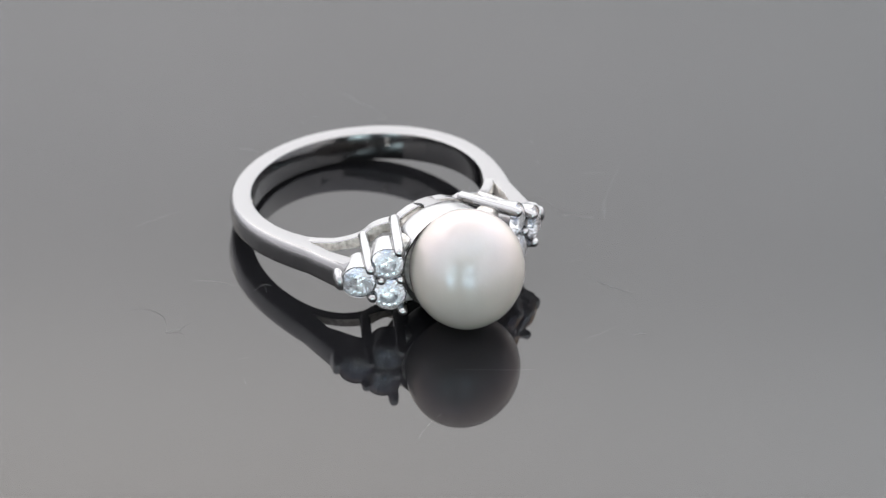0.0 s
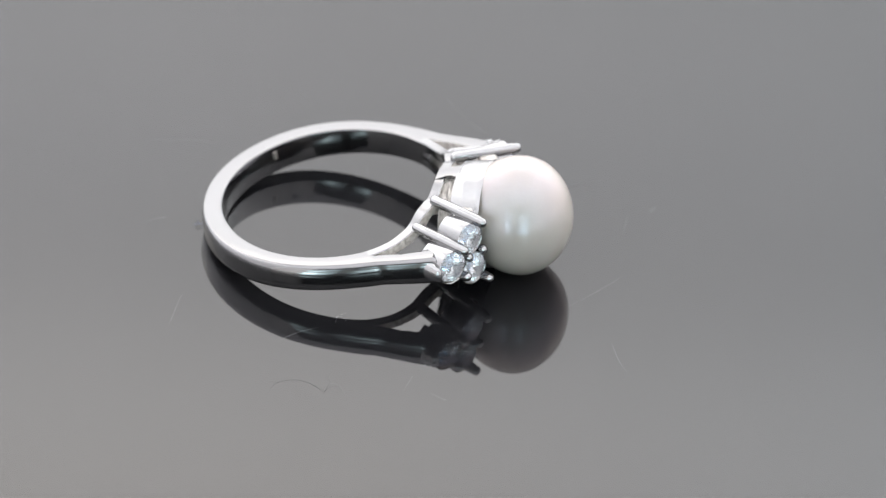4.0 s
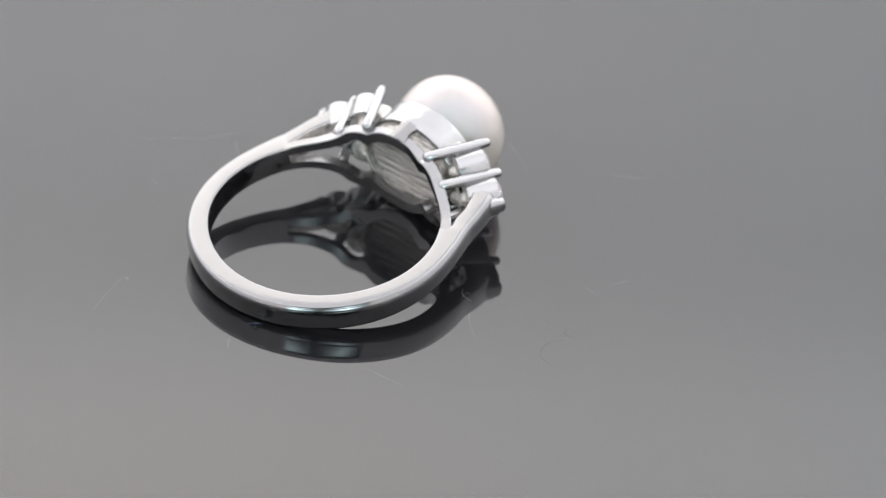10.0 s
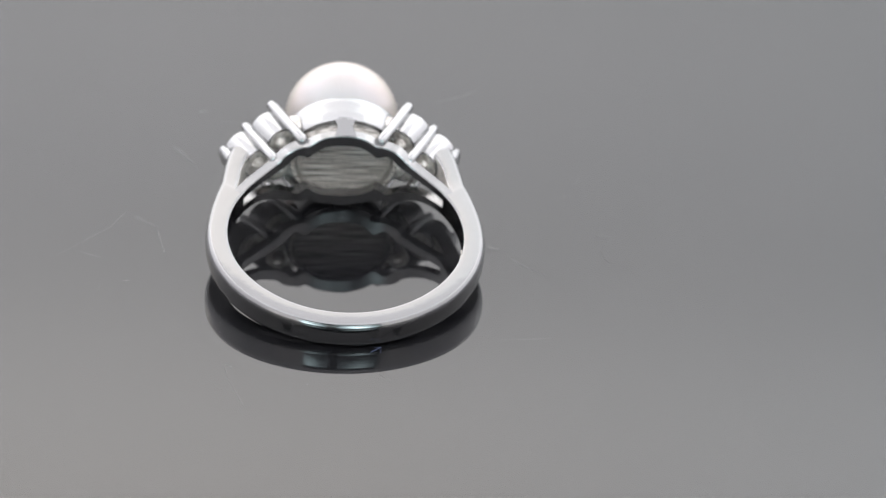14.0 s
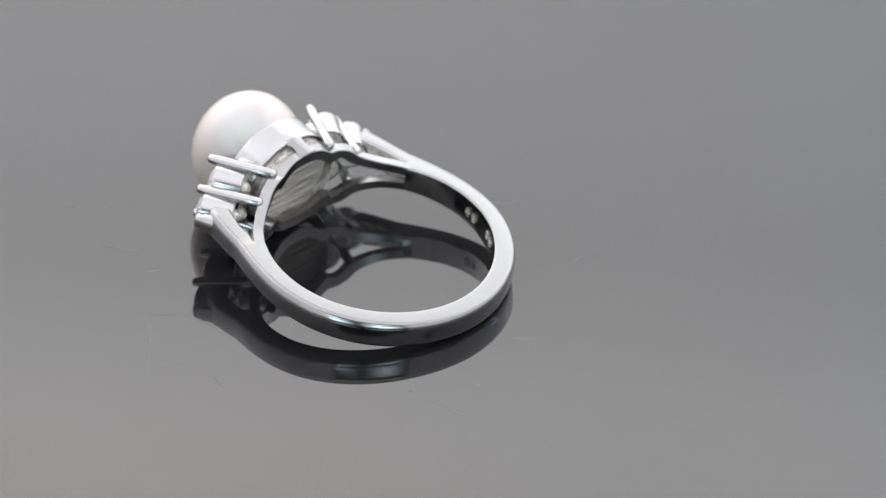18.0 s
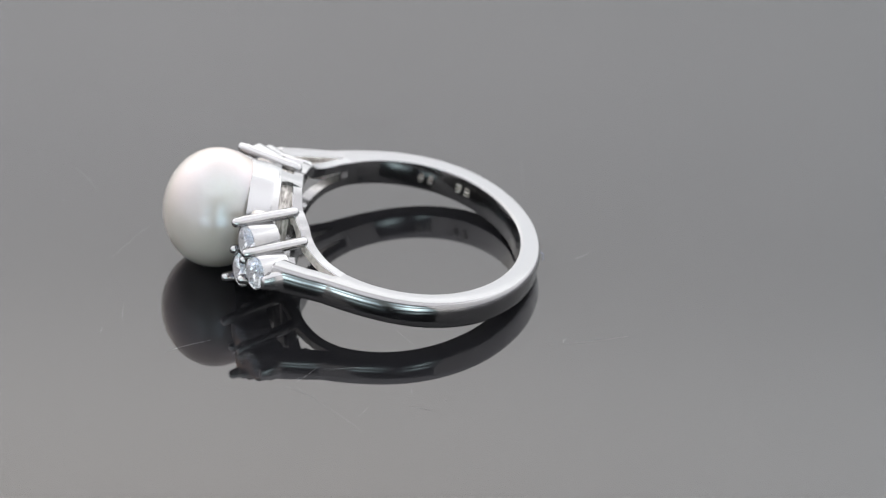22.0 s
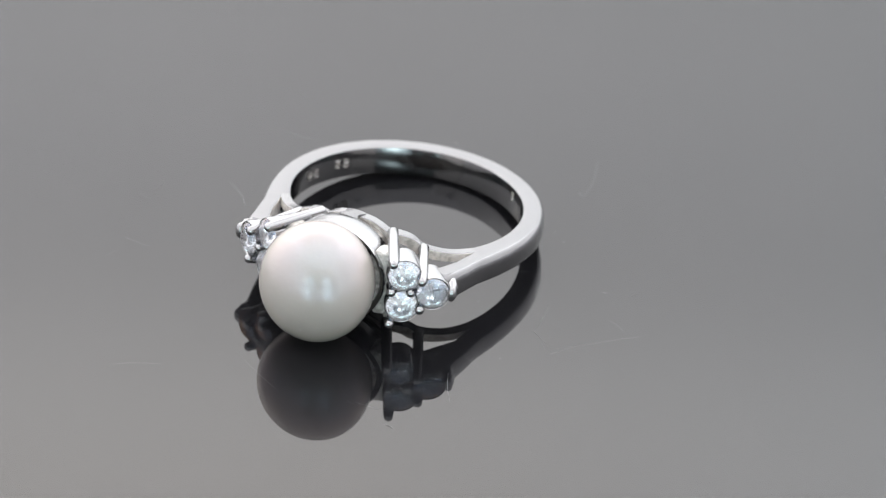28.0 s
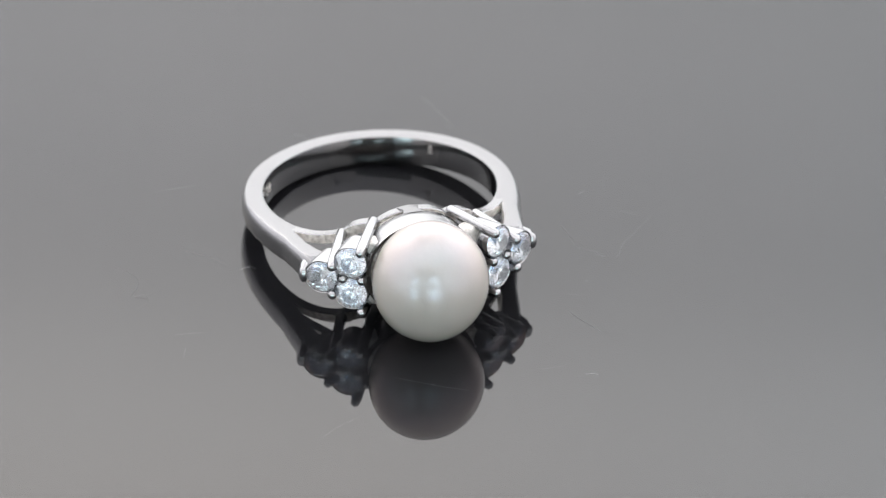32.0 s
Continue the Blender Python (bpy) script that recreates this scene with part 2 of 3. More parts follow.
FLOOR_Z, ROOM = -0.80, 2.0
slab("floor", (-ROOM - 0.1, -ROOM - 0.1, FLOOR_Z - 0.1), (ROOM + 0.1, ROOM + 0.1, FLOOR_Z), FLOOR_WOOD, "dark wooden floor of the dim studio")
slab("wall_north", (-ROOM, ROOM, FLOOR_Z), (ROOM, ROOM + 0.1, 1.8), WALL_PAINT, "pale grey painted studio wall")
slab("wall_east", (ROOM, -ROOM, FLOOR_Z), (ROOM + 0.1, ROOM, 1.8), WALL_PAINT, "pale grey painted studio wall")
slab("wall_west", (-ROOM - 0.1, -ROOM, FLOOR_Z), (-ROOM, ROOM, 1.8), WALL_PAINT, "pale grey painted studio wall")
slab("ceiling", (-ROOM - 0.1, -ROOM - 0.1, 1.8), (ROOM + 0.1, ROOM + 0.1, 1.9), WALL_PAINT, "pale grey studio ceiling")


def wall_south():
    """The wall behind the camera, with two rows of window openings."""
    bm = bmesh.new()
    y0, y1 = -ROOM - 0.1, -ROOM
    xs = [-ROOM, -1.6, -0.35, -0.15, 1.1, ROOM]
    zs = [FLOOR_Z, -0.1, 0.44, 0.62, 1.2, 1.8]
    for i, (a, b) in enumerate(zip(xs, xs[1:])):
        for k, (c, d) in enumerate(zip(zs, zs[1:])):
            if not (i in (1, 3) and k in (1, 3)):
                box(bm, (a, y0, c), (b, y1, d))
    tagged(new("wall_south", mesh_from(bm, "wall_south", WALL_PAINT, False)), "pale grey studio wall with four window openings", kind="structure")
    holes = [(a, b, c, d) for a, b in ((xs[1], xs[2]), (xs[3], xs[4])) for c, d in ((zs[1], zs[2]), (zs[3], zs[4]))]
    for k, (a, b, c, d) in enumerate(holes):
        win = tagged(new(f"window_{k + 1}"), "white framed window with cool daylight behind", kind="structure")
        win.location = ((a + b) / 2, y0 + 0.05, c)
        w, h, f = (b - a) / 2, d - c, 0.04
        bm = bmesh.new()
        box(bm, (-w, -0.03, 0), (-w + f, 0.03, h))
        box(bm, (w - f, -0.03, 0), (w, 0.03, h))
        box(bm, (-w + f, -0.03, 0), (w - f, 0.03, f))
        box(bm, (-w + f, -0.03, h - f), (w - f, 0.03, h))
        part("window_frame", bm, FRAME_PAINT, win, smooth=False)
        bm = bmesh.new()
        box(bm, (-w + f, -0.006, f), (w - f, 0.0, h - f))
        part("pane", bm, DAYLIGHT, win, "pane full of cool daylight", smooth=False)


wall_south()

# glowing cloth panels of an unseen light tent, open towards the camera
TX, TY0, TY1, TZ = 0.42, -0.296, 0.46, 0.62
slab("wall_1", (-TX, TY1, -0.04), (TX, TY1 + 0.004, TZ), CLOTH_BACK, "white tent cloth with its own glow, out of view")
slab("wall_2", (-TX - 0.004, TY0, -0.04), (-TX, TY1, TZ), CLOTH_SIDE, "white tent cloth with its own glow, out of view")
slab("wall_3", (TX, TY0, -0.04), (TX + 0.004, TY1, TZ), CLOTH_SIDE, "white tent cloth with its own glow, out of view")
# unseen flaps added as glowing front fill for the pearl
slab("fill_flap_1", (-TX, -0.304, -0.04), (-0.17, -0.30, 0.46), CLOTH_FILL_FLAP, "glowing fill flap added beside the open tent front")
slab("fill_flap_2", (0.17, -0.304, -0.04), (TX, -0.30, 0.46), CLOTH_FILL_FLAP, "glowing fill flap added beside the open tent front")
slab("tent_top", (-TX, -0.62, TZ), (TX, TY1, TZ + 0.004), CLOTH_TOP, "glowing white top cloth of the unseen light tent")


def table():
    t = tagged(new("photo_table"), "dark grey wooden table under the turntable", "table")
    t.location = (0, 0.1, FLOOR_Z)
    bm = bmesh.new()
    box(bm, (-0.6, -0.4, 0.725), (0.6, 0.4, 0.755), 0.004)
    part("tabletop", bm, TABLE_PAINT, t)
    for x in (-0.56, 0.51):
        for y in (-0.36, 0.31):
            bm = bmesh.new()
            box(bm, (x, y, 0), (x + 0.05, y + 0.05, 0.725), 0.003)
            part("leg", bm, TABLE_PAINT, t)


table()


def turntable():
    t = tagged(new("turntable"), "round turntable with a glossy black acrylic top", "turntable")
    t.location = (0, 0, -0.045)
    bm = bmesh.new()
    revolve(bm, [(38, 0), (38, 158.8), (39.2, 160), (43.8, 160), (45, 158.8), (45, 0)], (0, 0, 0), (0, 0, 1), 128)
    part("top_plate", bm, ACRYLIC, t, "glossy black acrylic plate")
    bm = bmesh.new()
    revolve(bm, [(0, 0), (0, 99), (1, 100), (37, 100), (38, 99), (38, 0)], (0, 0, 0), (0, 0, 1), 96)
    part("base", bm, DARK_PLASTIC, t, "black plastic base")
    return t


TURNTABLE = turntable()


# ---------------------------------------------------------------- the ring (its own space in millimetres: x to the pearl, y across, z along the finger)
RING_POSE = Matrix(((0.53759, 0.83978, -0.07587, -0.04846 * MM), (-0.83154, 0.54292, 0.11735, 3.21355 * MM),
                    (0.13974, 0.0, 0.99019, 2.425 * MM), (0, 0, 0, 1))) @ Matrix.Rotation(radians(0.8), 4, "X")
RI, RO, HW = 8.31, 9.84, 1.08
FORK = 57.0
OFFSET = -0.15               # the pearl and its cup sit a little off the middle
OUTER = [(57, 10.40), (63, 10.17), (70, 9.99), (78, 9.88), (90, RO), (180, RO)]
RAIL_TOP = [(0, 3.32), (9, 3.16), (14, 2.86), (17.5, 2.56), (21, 2.58), (26, 2.46), (30, 2.2), (34, 1.74), (41, 1.36), (48, 1.14), (60, 1.0)]
RAIL_LOW = [(0, 2.42), (9, 2.28), (14, 1.9), (17.5, 1.5), (20, 1.62), (23, 1.82), (26, 1.66), (29, 1.28), (34, 0.92), (41, 0.62), (48, 0.46), (60, 0.34)]
RAIL_IN = [(0, 7.92), (17, 8.04), (34, 8.2), (50, 8.3), (60, 8.33)]


def polar(r, degrees_, z):
    return (r * math.cos(radians(degrees_)), r * math.sin(radians(degrees_)), z)


def worn_round(bm):
    """The hoop is not quite round: a little wide across the finger and flat at the back."""
    for v in bm.verts:
        across = min(1.0, max(0.0, (abs(v.co.y) / MM - 4.0) / 4.0))
        v.co.y *= 1.0 + 0.015 * across * across * (3 - 2 * across)
        if v.co.x < 0:
            v.co.x *= 0.992


def shank(ring):
    """The hoop from stone cluster to stone cluster; it forks at FORK, where its outer half runs on as a shoulder."""
    outer = [(9.9, 7.7), (9.3, 8.02), (8.3, 8.26), (7.2, 8.48), (6.3, 8.63)]
    inner = [(9.8, 6.8), (9.2, 6.3), (8.2, 6.8), (6.9, 7.22), (5.9, 7.34)]
    pairs = [(Vector(i), Vector(o), h) for i, o, h in zip(inner, outer, (0.6, 1.06, 1.04, 1.0, 0.99))]
    pairs.append((Vector(polar(9.02, FORK, 0)[:2]), Vector(polar(curve_at(OUTER, FORK), FORK, 0)[:2]), 0.99))
    for k in range(101):
        a = FORK + 1.2 + (180 - FORK - 1.2) * k / 100
        half = HW - 0.1 * max(0.0, math.cos(radians(a) * 0.75)) 
        pairs.append((Vector(polar(RI, a, 0)[:2]), Vector(polar(curve_at(OUTER, a), a, 0)[:2]), half))
    pairs += [(Vector((i.x, -i.y)), Vector((o.x, -o.y)), h) for i, o, h in pairs[-2::-1]]
    rings = []
    for i, o, h in pairs:
        ln, d = (o - i).length, (o - i).normalized()
        turn = min(1.0, max(0.0, (o.x + 8.0) / 8.0))
        rings.append([(i.x + d.x * a, i.y + d.y * a, z) for a, z in rounded(0, ln, -h, h, (0.22, 0.07), (0.36 + 0.12 * turn, (0.62 + 0.2 * turn) * h), 9)])
    bm = bmesh.new()
    loft(bm, rings)
    worn_round(bm)
    ob = part("shank", bm, SILVER, ring, "polished silver band with forked shoulders")
    ob.data.materials.append(ROUGH)
    for f in ob.data.polygons:      # the unpolished inside of the fork
        if f.center.x > 4.9 * MM and f.normal.y * f.center.y < 0 and abs(f.normal.y) > 0.6:
            f.material_index = 1
    return ob


def gallery_rail(ring, side):
    """A scalloped rail that closes the hoop behind the pearl, above or below."""
    bm = bmesh.new()
    rings = []
    for k in range(121):
        a = -FORK - 3 + 2 * (FORK + 3) * k / 120
        top, low = curve_at(RAIL_TOP, abs(a)), curve_at(RAIL_LOW, abs(a))
        ri = curve_at(RAIL_IN, abs(a))
        ro = ri + 0.72 + 0.16 * max(0.0, 1 - abs(abs(a) - 24) / 18)
        sec = [(ri, low), (ri, top - 0.06), (ri + 0.05, top), (ro - 0.06, top), (ro, top - 0.06), (ro, low)]
        rings.append([polar(r, a, side * z) for r, z in sec])
    loft(bm, rings)
    worn_round(bm)
    ob = part("gallery_rail", bm, SATIN, ring, "scalloped silver gallery rail")
    ob.data.materials.append(ROUGH)
    for f in ob.data.polygons:      # its unpolished outer side
        if f.normal.x * f.center.x + f.normal.y * f.center.y > 0.7 * f.center.length and abs(f.normal.z) < 0.3:
            f.material_index = 1
    return ob


def pearl_cup(ring):
    bm = bmesh.new()
    revolve(bm, [(9.5, 0), (9.5, 3.96), (9.57, 4.02), (10.4, 4.08), (11.3, 4.16), (11.6, 4.2), (11.69, 4.18), (11.62, 4.04), (11.4, 3.8), (10.9, 3.5), (10.0, 2.6), (10.0, 0)], (0, OFFSET, 0), (1, 0, 0), 80)
    for v in bm.verts:
        v.co.z *= 0.895
    part("pearl_cup", bm, LIT, ring, "polished silver cup round the pearl")
    bm = bmesh.new()
    revolve(bm, [(9.1, 0), (9.1, 2.9), (8.75, 2.98), (8.62, 3.06), (8.62, 3.28), (9.49, 3.36), (9.49, 0)], (0, OFFSET, 0), (1, 0, 0), 64)
    for v in bm.verts:
        v.co.y, v.co.z = v.co.y * 1.17, v.co.z * 0.95
    back = part("cup_back", bm, CAST, ring, "rough brushed back of the pearl cup")
    back.data.materials.append(SANDED_SHADED)
    for f in back.data.polygons:
        f.material_index = 0 if abs(f.normal.x) > 0.8 else 1
    for s in (-1, 1):
        bm = bmesh.new()
        rings = []
        for x, lo, hi, wide in ((7.95, 2.65, 3.34, 14), (8.3, 2.65, 3.40, 12), (8.7, 2.65, 3.47, 9.5), (9.1, 2.7, 3.53, 9.5), (9.45, 2.75, 3.58, 12), (9.7, 2.8, 3.62, 15)):
            arc = [radians(90 + wide * g) for g in (-1, -0.9, -0.45, 0, 0.45, 0.9, 1)]
            rings.append([(x, OFFSET + hi * math.cos(g), s * hi * math.sin(g)) for g in arc] + [(x, OFFSET + lo * math.cos(g), s * lo * math.sin(g)) for g in arc[::-1]])
        loft(bm, rings)
        part("strut", bm, SILVER, ring)


def pearl(ring):
    bm = bmesh.new()
    bmesh.ops.create_uvsphere(bm, u_segments=96, v_segments=64, radius=1.0)
    for v in bm.verts:
        v.co = Vector((max(10.05, 13.75 + v.co.x * (3.75 if v.co.x > 0 else 4.3)) * MM, (OFFSET + v.co.y * 4.15) * MM, v.co.z * 4.36 * MM))
    ob = part("pearl", bm, NACRE, ring, "large lustrous white button pearl")

    def skin(turn, rise):
        a, e = radians(turn), radians(rise)
        return (13.75 + 3.745 * math.cos(a) * math.cos(e), OFFSET + 4.145 * math.sin(a) * math.cos(e), 4.355 * math.sin(e))
    for path in (((26.5, -23), (28.5, -26)), ((28.5, -26), (31.5, -24)), ((8, -31), (9.5, -32)), ((36, -19), (37, -20))):
        bm = bmesh.new()
        thread(bm, [skin(*p) for p in path], 0.035)
        part("blemish", bm, NACRE, ob, "tiny growth mark on the pearl")
    return ob


def brilliant(ring, centre, normal, rad):
    """A round brilliant-cut stone: table, crown, girdle and pavilion facets."""
    n = Vector(normal).normalized()
    s = n.orthogonal().normalized()
    o = n.cross(s)
    c = Vector(centre)

    def ring_of(r, h, count, shift):
        return [c + n * h + (s * math.cos(g) + o * math.sin(g)) * r for g in (2 * math.pi * (k + shift) / count for k in range(count))]
    bm = bmesh.new()
    N = 11
    tab = [bm.verts.new(p * MM) for p in ring_of(rad * 0.56, rad * 0.34, N, 0.5)]
    mid = [bm.verts.new(p * MM) for p in ring_of(rad * 0.80, rad * 0.21, N, 0.0)]
    gir = [bm.verts.new(p * MM) for p in ring_of(rad, rad * 0.03, 2 * N, 0.0)]
    gil = [bm.verts.new(p * MM) for p in ring_of(rad, -rad * 0.03, 2 * N, 0.0)]
    pav = [bm.verts.new(p * MM) for p in ring_of(rad * 0.46, -rad * 0.48, N, 0.5)]
    tip = bm.verts.new((c - n * rad * 0.86) * MM)
    bm.faces.new(tab)
    for k in range(N):
        j, h = (k + 1) % N, (k - 1) % N
        bm.faces.new((tab[h], mid[k], tab[k]))
        bm.faces.new((tab[k], mid[k], gir[2 * k + 1], mid[j]))
        bm.faces.new((mid[k], gir[2 * k], gir[2 * k + 1]))
        bm.faces.new((mid[k], gir[(2 * k - 1) % (2 * N)], gir[2 * k]))
        bm.faces.new((pav[h], pav[k], gil[2 * k]))
        bm.faces.new((gil[2 * k], pav[k], gil[2 * k + 1]))
        bm.faces.new((gil[2 * k + 1], pav[k], gil[(2 * k + 2) % (2 * N)]))
        bm.faces.new((pav[h], tip, pav[k]))
    for k in range(2 * N):
        bm.faces.new((gir[k], gil[k], gil[(k + 1) % (2 * N)], gir[(k + 1) % (2 * N)]))
    return part("gemstone", bm, STONE, ring, "clear round brilliant-cut stone", smooth=False)


def collet(ring, centre, normal, rad, depth):
    bm = bmesh.new()
    prof = [(0.02, rad + 0.02), (0.06, rad + 0.08), (-0.1, rad + 0.12), (-depth, rad + 0.02), (-depth, rad - 0.32), (-0.5, rad - 0.25), (-0.1, rad - 0.02)]
    revolve(bm, prof, centre, normal, 40, True)
    ob = part("collet", bm, LIT, ring, "polished silver collet under a stone")
    bm = bmesh.new()
    revolve(bm, [(-depth - 0.04, 0), (-depth - 0.04, rad - 0.1), (-depth + 0.25, rad - 0.3), (-depth + 0.25, 0)], centre, normal, 28)
    part("collet_back", bm, ROUGH, ob, "rough cast back of the collet")
    bm = bmesh.new()
    revolve(bm, [(-depth - 0.62, 0), (-depth - 0.56, 0.24), (-depth - 0.38, 0.42), (-depth - 0.15, 0.5), (-depth - 0.03, 0.48), (-depth - 0.03, 0)], centre, normal, 24)
    part("stud", bm, ROUGH, ob)
    return ob


def bridge(ring, side):
    """Rough cast metal that joins the pearl cup to the stones beside it."""
    bm = bmesh.new()
    rings = []
    for y, x0, x1, h in ((2.7, 10.0, 11.2, 2.2), (3.3, 10.0, 11.3, 2.5), (3.9, 9.9, 11.2, 2.45), (4.4, 9.8, 10.9, 2.15), (4.9, 9.6, 10.3, 1.7)):
        rings.append([(x, side * y, z) for x, z in rounded(x0, x1, -h, h, 0.25, 0.3, 4)])
    loft(bm, rings)
    return part("bridge", bm, ROUGH, ring, "rough cast silver between cup and stones")


def prong(ring, base, tip, rad=0.28, head=0.29, wide=1.0):
    bm = bmesh.new()
    pin(bm, base, tip, rad, head)
    for v in bm.verts:
        v.co.z *= wide
    return part("prong", bm, LIT, ring)


def cluster(ring, s):
    """Three stones in their collets with seven prongs; s is the side."""
    def at(x, y, z):
        return (x, s * y + 0.08, z)
    n1 = (math.cos(radians(31)), s * math.sin(radians(31)), 0)
    n2 = (math.cos(radians(36)), s * math.sin(radians(36)), 0)
    for z in (1.2, -1.2):
        c = at(11.38, 5.42, z)
        collet(ring, c, n1, 1.14, 2.05)
        brilliant(ring, c, n1, 1.14)
        k = 1 if z > 0 else -1
        prong(ring, at(8.2, 2.79, k * 2.62), at(12.5, 5.03, k * 2.33), 0.40, 0.35)
        prong(ring, at(7.3, 4.86, k * 1.60), at(11.5, 6.86, k * 1.08), 0.40, 0.35)
    c = at(10.5, 7.32, 0)
    collet(ring, c, n2, 1.17, 2.2)
    brilliant(ring, c, n2, 1.14)
    prong(ring, at(8.2, 7.62, 0), at(9.88, 8.5, 0), 0.46, 0.36, 1.7)
    for x, y in ((11.52, 6.1), (12.28, 4.93)):
        prong(ring, at(x - 1.5 * n1[0], y - 1.5 * abs(n1[1]), 0.02), at(x, y, 0.02), 0.27, 0.33)


def hallmark(ring, start, end, z, marks):
    """Tiny stamped marks on the inside of the band, as plain bars."""
    rnd = random.Random(int(start))
    for k in range(marks):
        a = start + (end - start) * (k + 0.5) / marks
        w = 0.32 * (end - start) / marks
        bm = bmesh.new()
        for zz in (-0.26, 0.0, 0.26):
            half = w * rnd.uniform(0.6, 1.0)
            loft(bm, [[polar(r, a + sgn * half, z + zz + h) for r, h in ((RI + 0.02, -0.05), (RI - 0.03, -0.05), (RI - 0.03, 0.05), (RI + 0.02, 0.05))] for sgn in (-1, 0, 1)])
        part("hallmark", bm, CAST, ring, "small stamped mark inside the band", smooth=False)


def pearl_ring():
    ring = tagged(new("pearl_ring"), "silver ring with white pearl and clear stones, lying on black acrylic", "ring")
    shank(ring)
    for s in (-1, 1):
        gallery_rail(ring, s)
        bridge(ring, s)
        cluster(ring, s)
    pearl_cup(ring)
    pearl(ring)
    hallmark(ring, 136, 150, 0.35, 3)
    hallmark(ring, 256, 266, 0.0, 2)
    hallmark(ring, 236, 246, 0.1, 2)
    return ring


RING = pearl_ring()


# ---------------------------------------------------------------- lint and dust on the plate (millimetres from the turntable's axis)
LINT = []


def fibre(name, label, mat, rad, *points):
    """points: rows of (x, y) or (x, y, height)."""
    cx, cy = sum(p[0] for p in points) / len(points), sum(p[1] for p in points) / len(points)
    bm = bmesh.new()
    rad *= 0.44
    thread(bm, [(p[0] - cx, p[1] - cy, (p[2] if len(p) > 2 else 0.0) + rad) for p in points], rad)
    ob = tagged(new(name, mesh_from(bm, name, mat)), label, "lint", "lint on the turntable")
    LINT.append((ob, Matrix.Translation((cx * MM, cy * MM, 0.0))))


PALE, DARK = "fine pale lint fibre on the black acrylic", "thin dark curled hair on the black acrylic"
fibre("hair", DARK, DARK_FIBRE, 0.018, (-17.1, -8.7), (-15.8, -8.2), (-14.6, -8.7), (-14.1, -9.5), (-14.0, -10.4), (-14.0, -11.1), (-13.1, -10.8, 0.15), (-12.7, -11.4), (-13.2, -12.4))
fibre("hair", DARK, DARK_FIBRE, 0.014, (-12.2, -9.7), (-12.7, -10.2), (-13.0, -10.8))
fibre("hair", DARK, DARK_FIBRE, 0.025, (11.9, 14.8), (11.85, 15.2))
fibre("hair", DARK, DARK_FIBRE, 0.018, (13.9, 13.5), (13.7, 14.2), (13.5, 14.9))
fibre("hair", DARK, DARK_FIBRE, 0.014, (15.4, -10.4), (16.1, -10.3))
fibre("lint_fibre", PALE, PALE_FIBRE, 0.014, (-12.3, -4.4), (-10.5, -4.5), (-9.0, -5.0))
fibre("lint_fibre", PALE, PALE_FIBRE, 0.022, (-7.9, -5.5), (-7.3, -5.0, 0.2), (-6.7, -5.2, 0.3))
fibre("lint_fibre", PALE, PALE_FIBRE, 0.016, (-7.6, -4.8), (-7.2, -5.2, 0.25), (-7.0, -5.7))
fibre("lint_fibre", PALE, PALE_FIBRE, 0.026, (1.1, 17.8), (0.9, 17.55), (0.5, 17.6))
fibre("lint_fibre", PALE, PALE_FIBRE, 0.012, (1.0, 17.9), (-0.5, 19.4), (-2.5, 21.0))
fibre("lint_fibre", PALE, PALE_FIBRE, 0.018, (-8.1, 12.4), (-8.8, 12.8), (-9.7, 12.9))
fibre("lint_fibre", PALE, PALE_FIBRE, 0.018, (13.9, 6.0), (13.5, 6.5), (12.6, 7.5), (12.1, 8.0))
fibre("lint_fibre", PALE, PALE_FIBRE, 0.016, (12.7, 12.7), (12.2, 12.3))
fibre("lint_fibre", "short bluish lint fibre on the black acrylic", BLUE_FIBRE, 0.03, (-6.7, 10.8), (-7.2, 10.3, 0.3), (-7.0, 9.8))
fibre("lint_fibre", "short bluish lint fibre on the black acrylic", BLUE_FIBRE, 0.02, (-6.6, 10.2), (-7.1, 10.2, 0.2), (-7.4, 10.5))
fibre("lint_fibre", PALE, PALE_FIBRE, 0.022, (18.9, -4.1), (17.4, -3.4), (15.8, -2.4))
fibre("lint_fibre", PALE, PALE_FIBRE, 0.014, (17.2, 5.1), (17.2, 6.2), (17.1, 7.5))
fibre("lint_fibre", PALE, PALE_FIBRE, 0.016, (16.4, 5.4), (15.1, 5.5), (14.1, 5.5))
fibre("lint_fibre", PALE, PALE_FIBRE, 0.007, (6.4, -14.4), (9.7, -14.3), (12.0, -14.1))
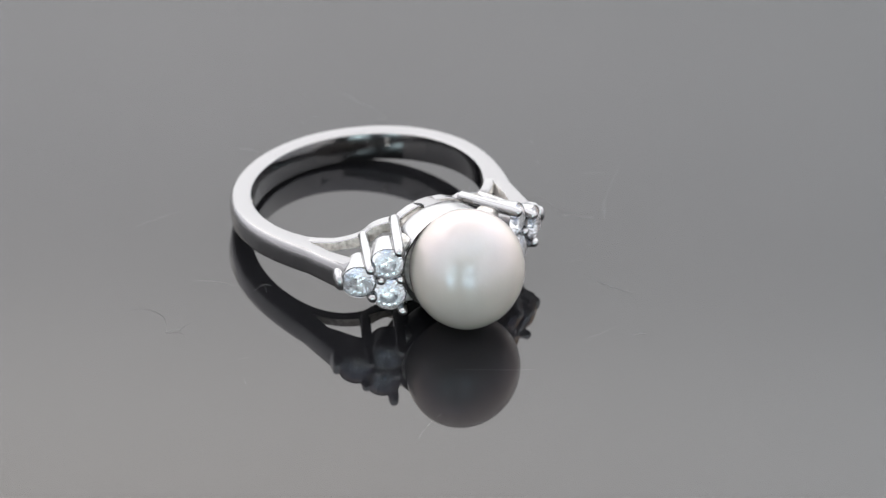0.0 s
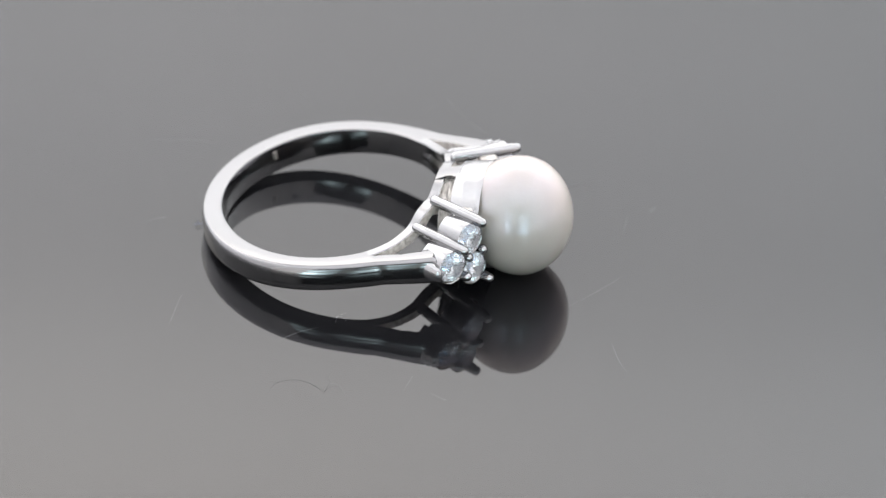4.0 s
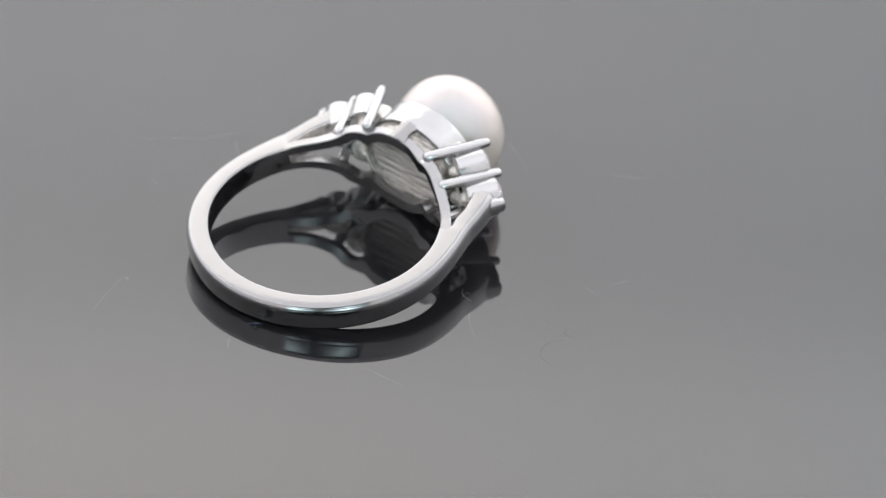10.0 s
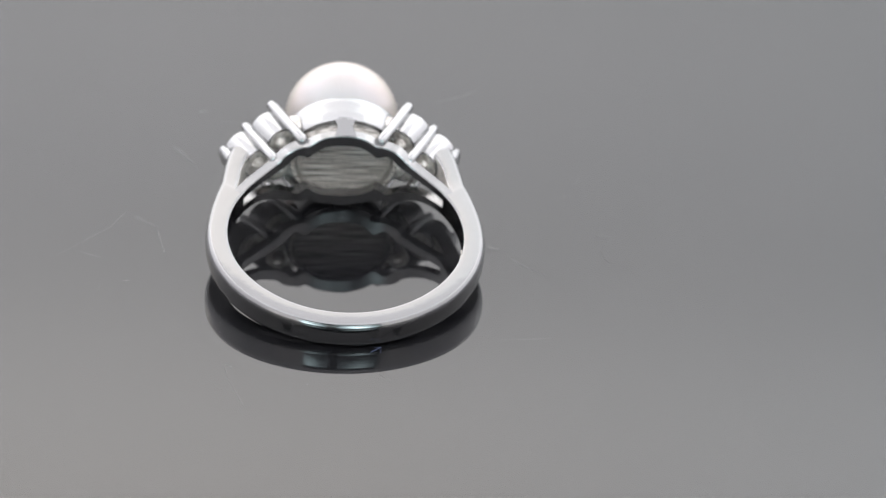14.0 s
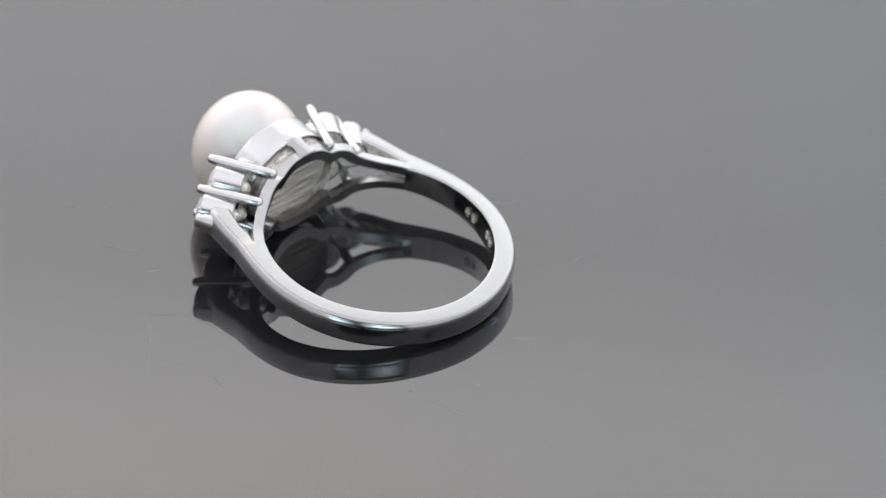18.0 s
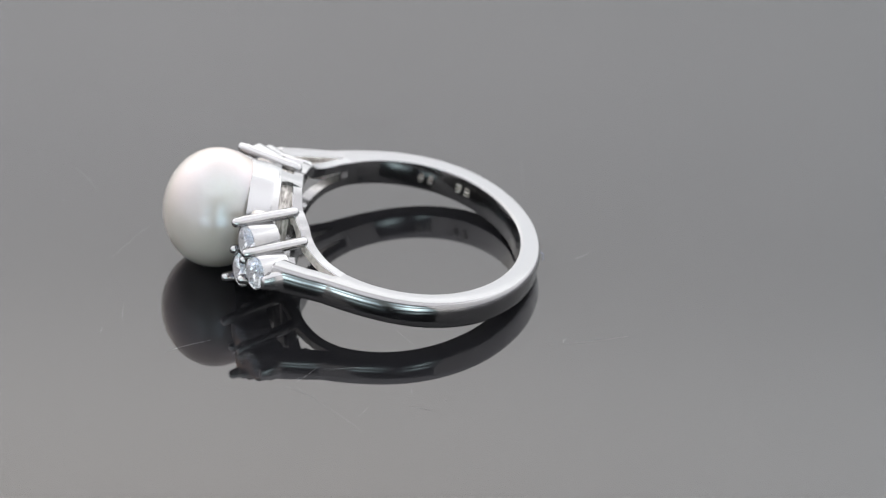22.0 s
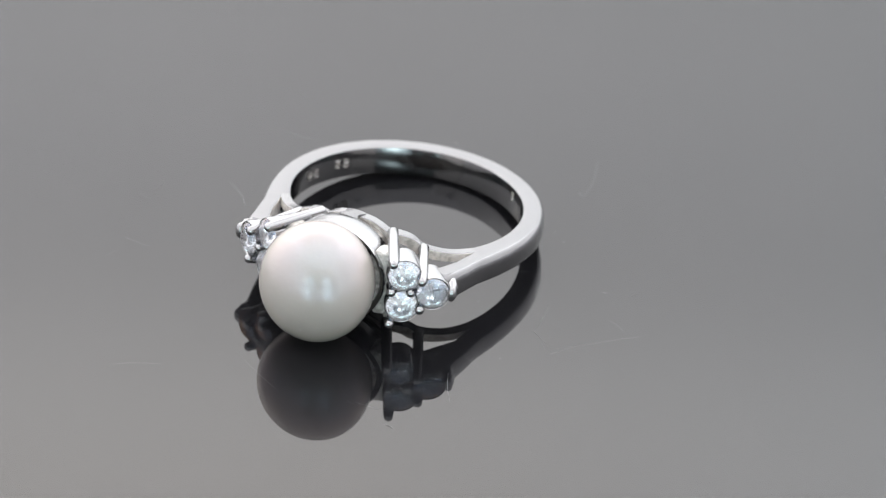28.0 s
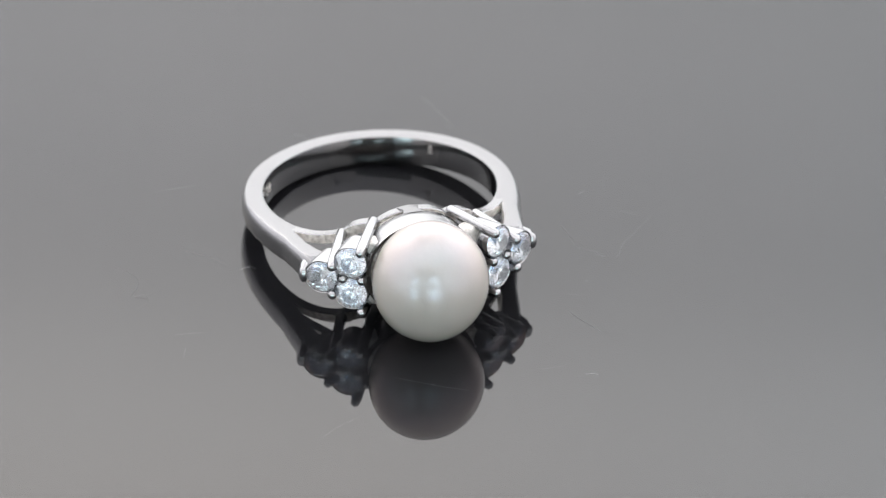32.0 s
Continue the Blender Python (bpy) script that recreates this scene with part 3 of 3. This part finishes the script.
fibre("lint_fibre", PALE, PALE_FIBRE, 0.026, (19.1, -9.5), (19.6, -9.25), (20.0, -9.3))
fibre("lint_fibre", PALE, PALE_FIBRE, 0.014, (15.6, 5.2), (16.4, 5.2))
fibre("lint_fibre", PALE, PALE_FIBRE, 0.008, (-8.4, -15.8), (-8.1, -17.3))
fibre("lint_fibre", PALE, PALE_FIBRE, 0.008, (-7.8, -13.6), (-9.6, -14.6))
fibre("lint_fibre", PALE, PALE_FIBRE, 0.010, (5.6, -19.8), (4.5, -21.6), (4.0, -23.0))
fibre("lint_fibre", PALE, PALE_FIBRE, 0.006, (16.8, 5.6), (17.6, 9.2), (18.4, 12.5))
fibre("lint_fibre", PALE, PALE_FIBRE, 0.008, (17.3, 11.2), (16.4, 11.2), (15.6, 11.0))
fibre("lint_fibre", PALE, PALE_FIBRE, 0.007, (-13.6, 4.5), (-15.8, 2.9), (-16.7, 2.2))
fibre("lint_fibre", PALE, PALE_FIBRE, 0.007, (15.8, -10.0), (16.8, -9.4), (17.8, -8.6))
fibre("lint_fibre", PALE, PALE_FIBRE, 0.008, (16.3, -0.2), (15.5, -0.2), (14.7, -0.4))
fibre("lint_fibre", PALE, PALE_FIBRE, 0.007, (6.7, 7.0), (7.2, 8.1), (7.6, 9.2))
for sx, sy in ((-4.2, 17.6), (3.5, 14.4), (-5.0, 16.5), (5.6, 13.2), (4.1, 13.35), (5.2, 11.5), (16.0, 1.7), (7.9, -21.3), (9.2, 3.9)):
    fibre("dust_speck", "tiny pale dust speck on the black acrylic", PALE_FIBRE, 0.03, (sx - 0.04, sy), (sx, sy + 0.02), (sx + 0.04, sy))


# ---------------------------------------------------------------- motion
def motions():
    times = [0.0, 0.1] + [0.5 * k for k in range(1, 64)] + [31.9, SECONDS]
    turns = [(t, Matrix.Rotation(radians(TURN_RATE * t), 4, "Z")) for t in times]
    for ob, start in [(TURNTABLE, Matrix.Translation((0, 0, -0.045))), (RING, RING_POSE)] + LINT:
        walk(ob, [(t, turn @ start) for t, turn in turns])


motions()
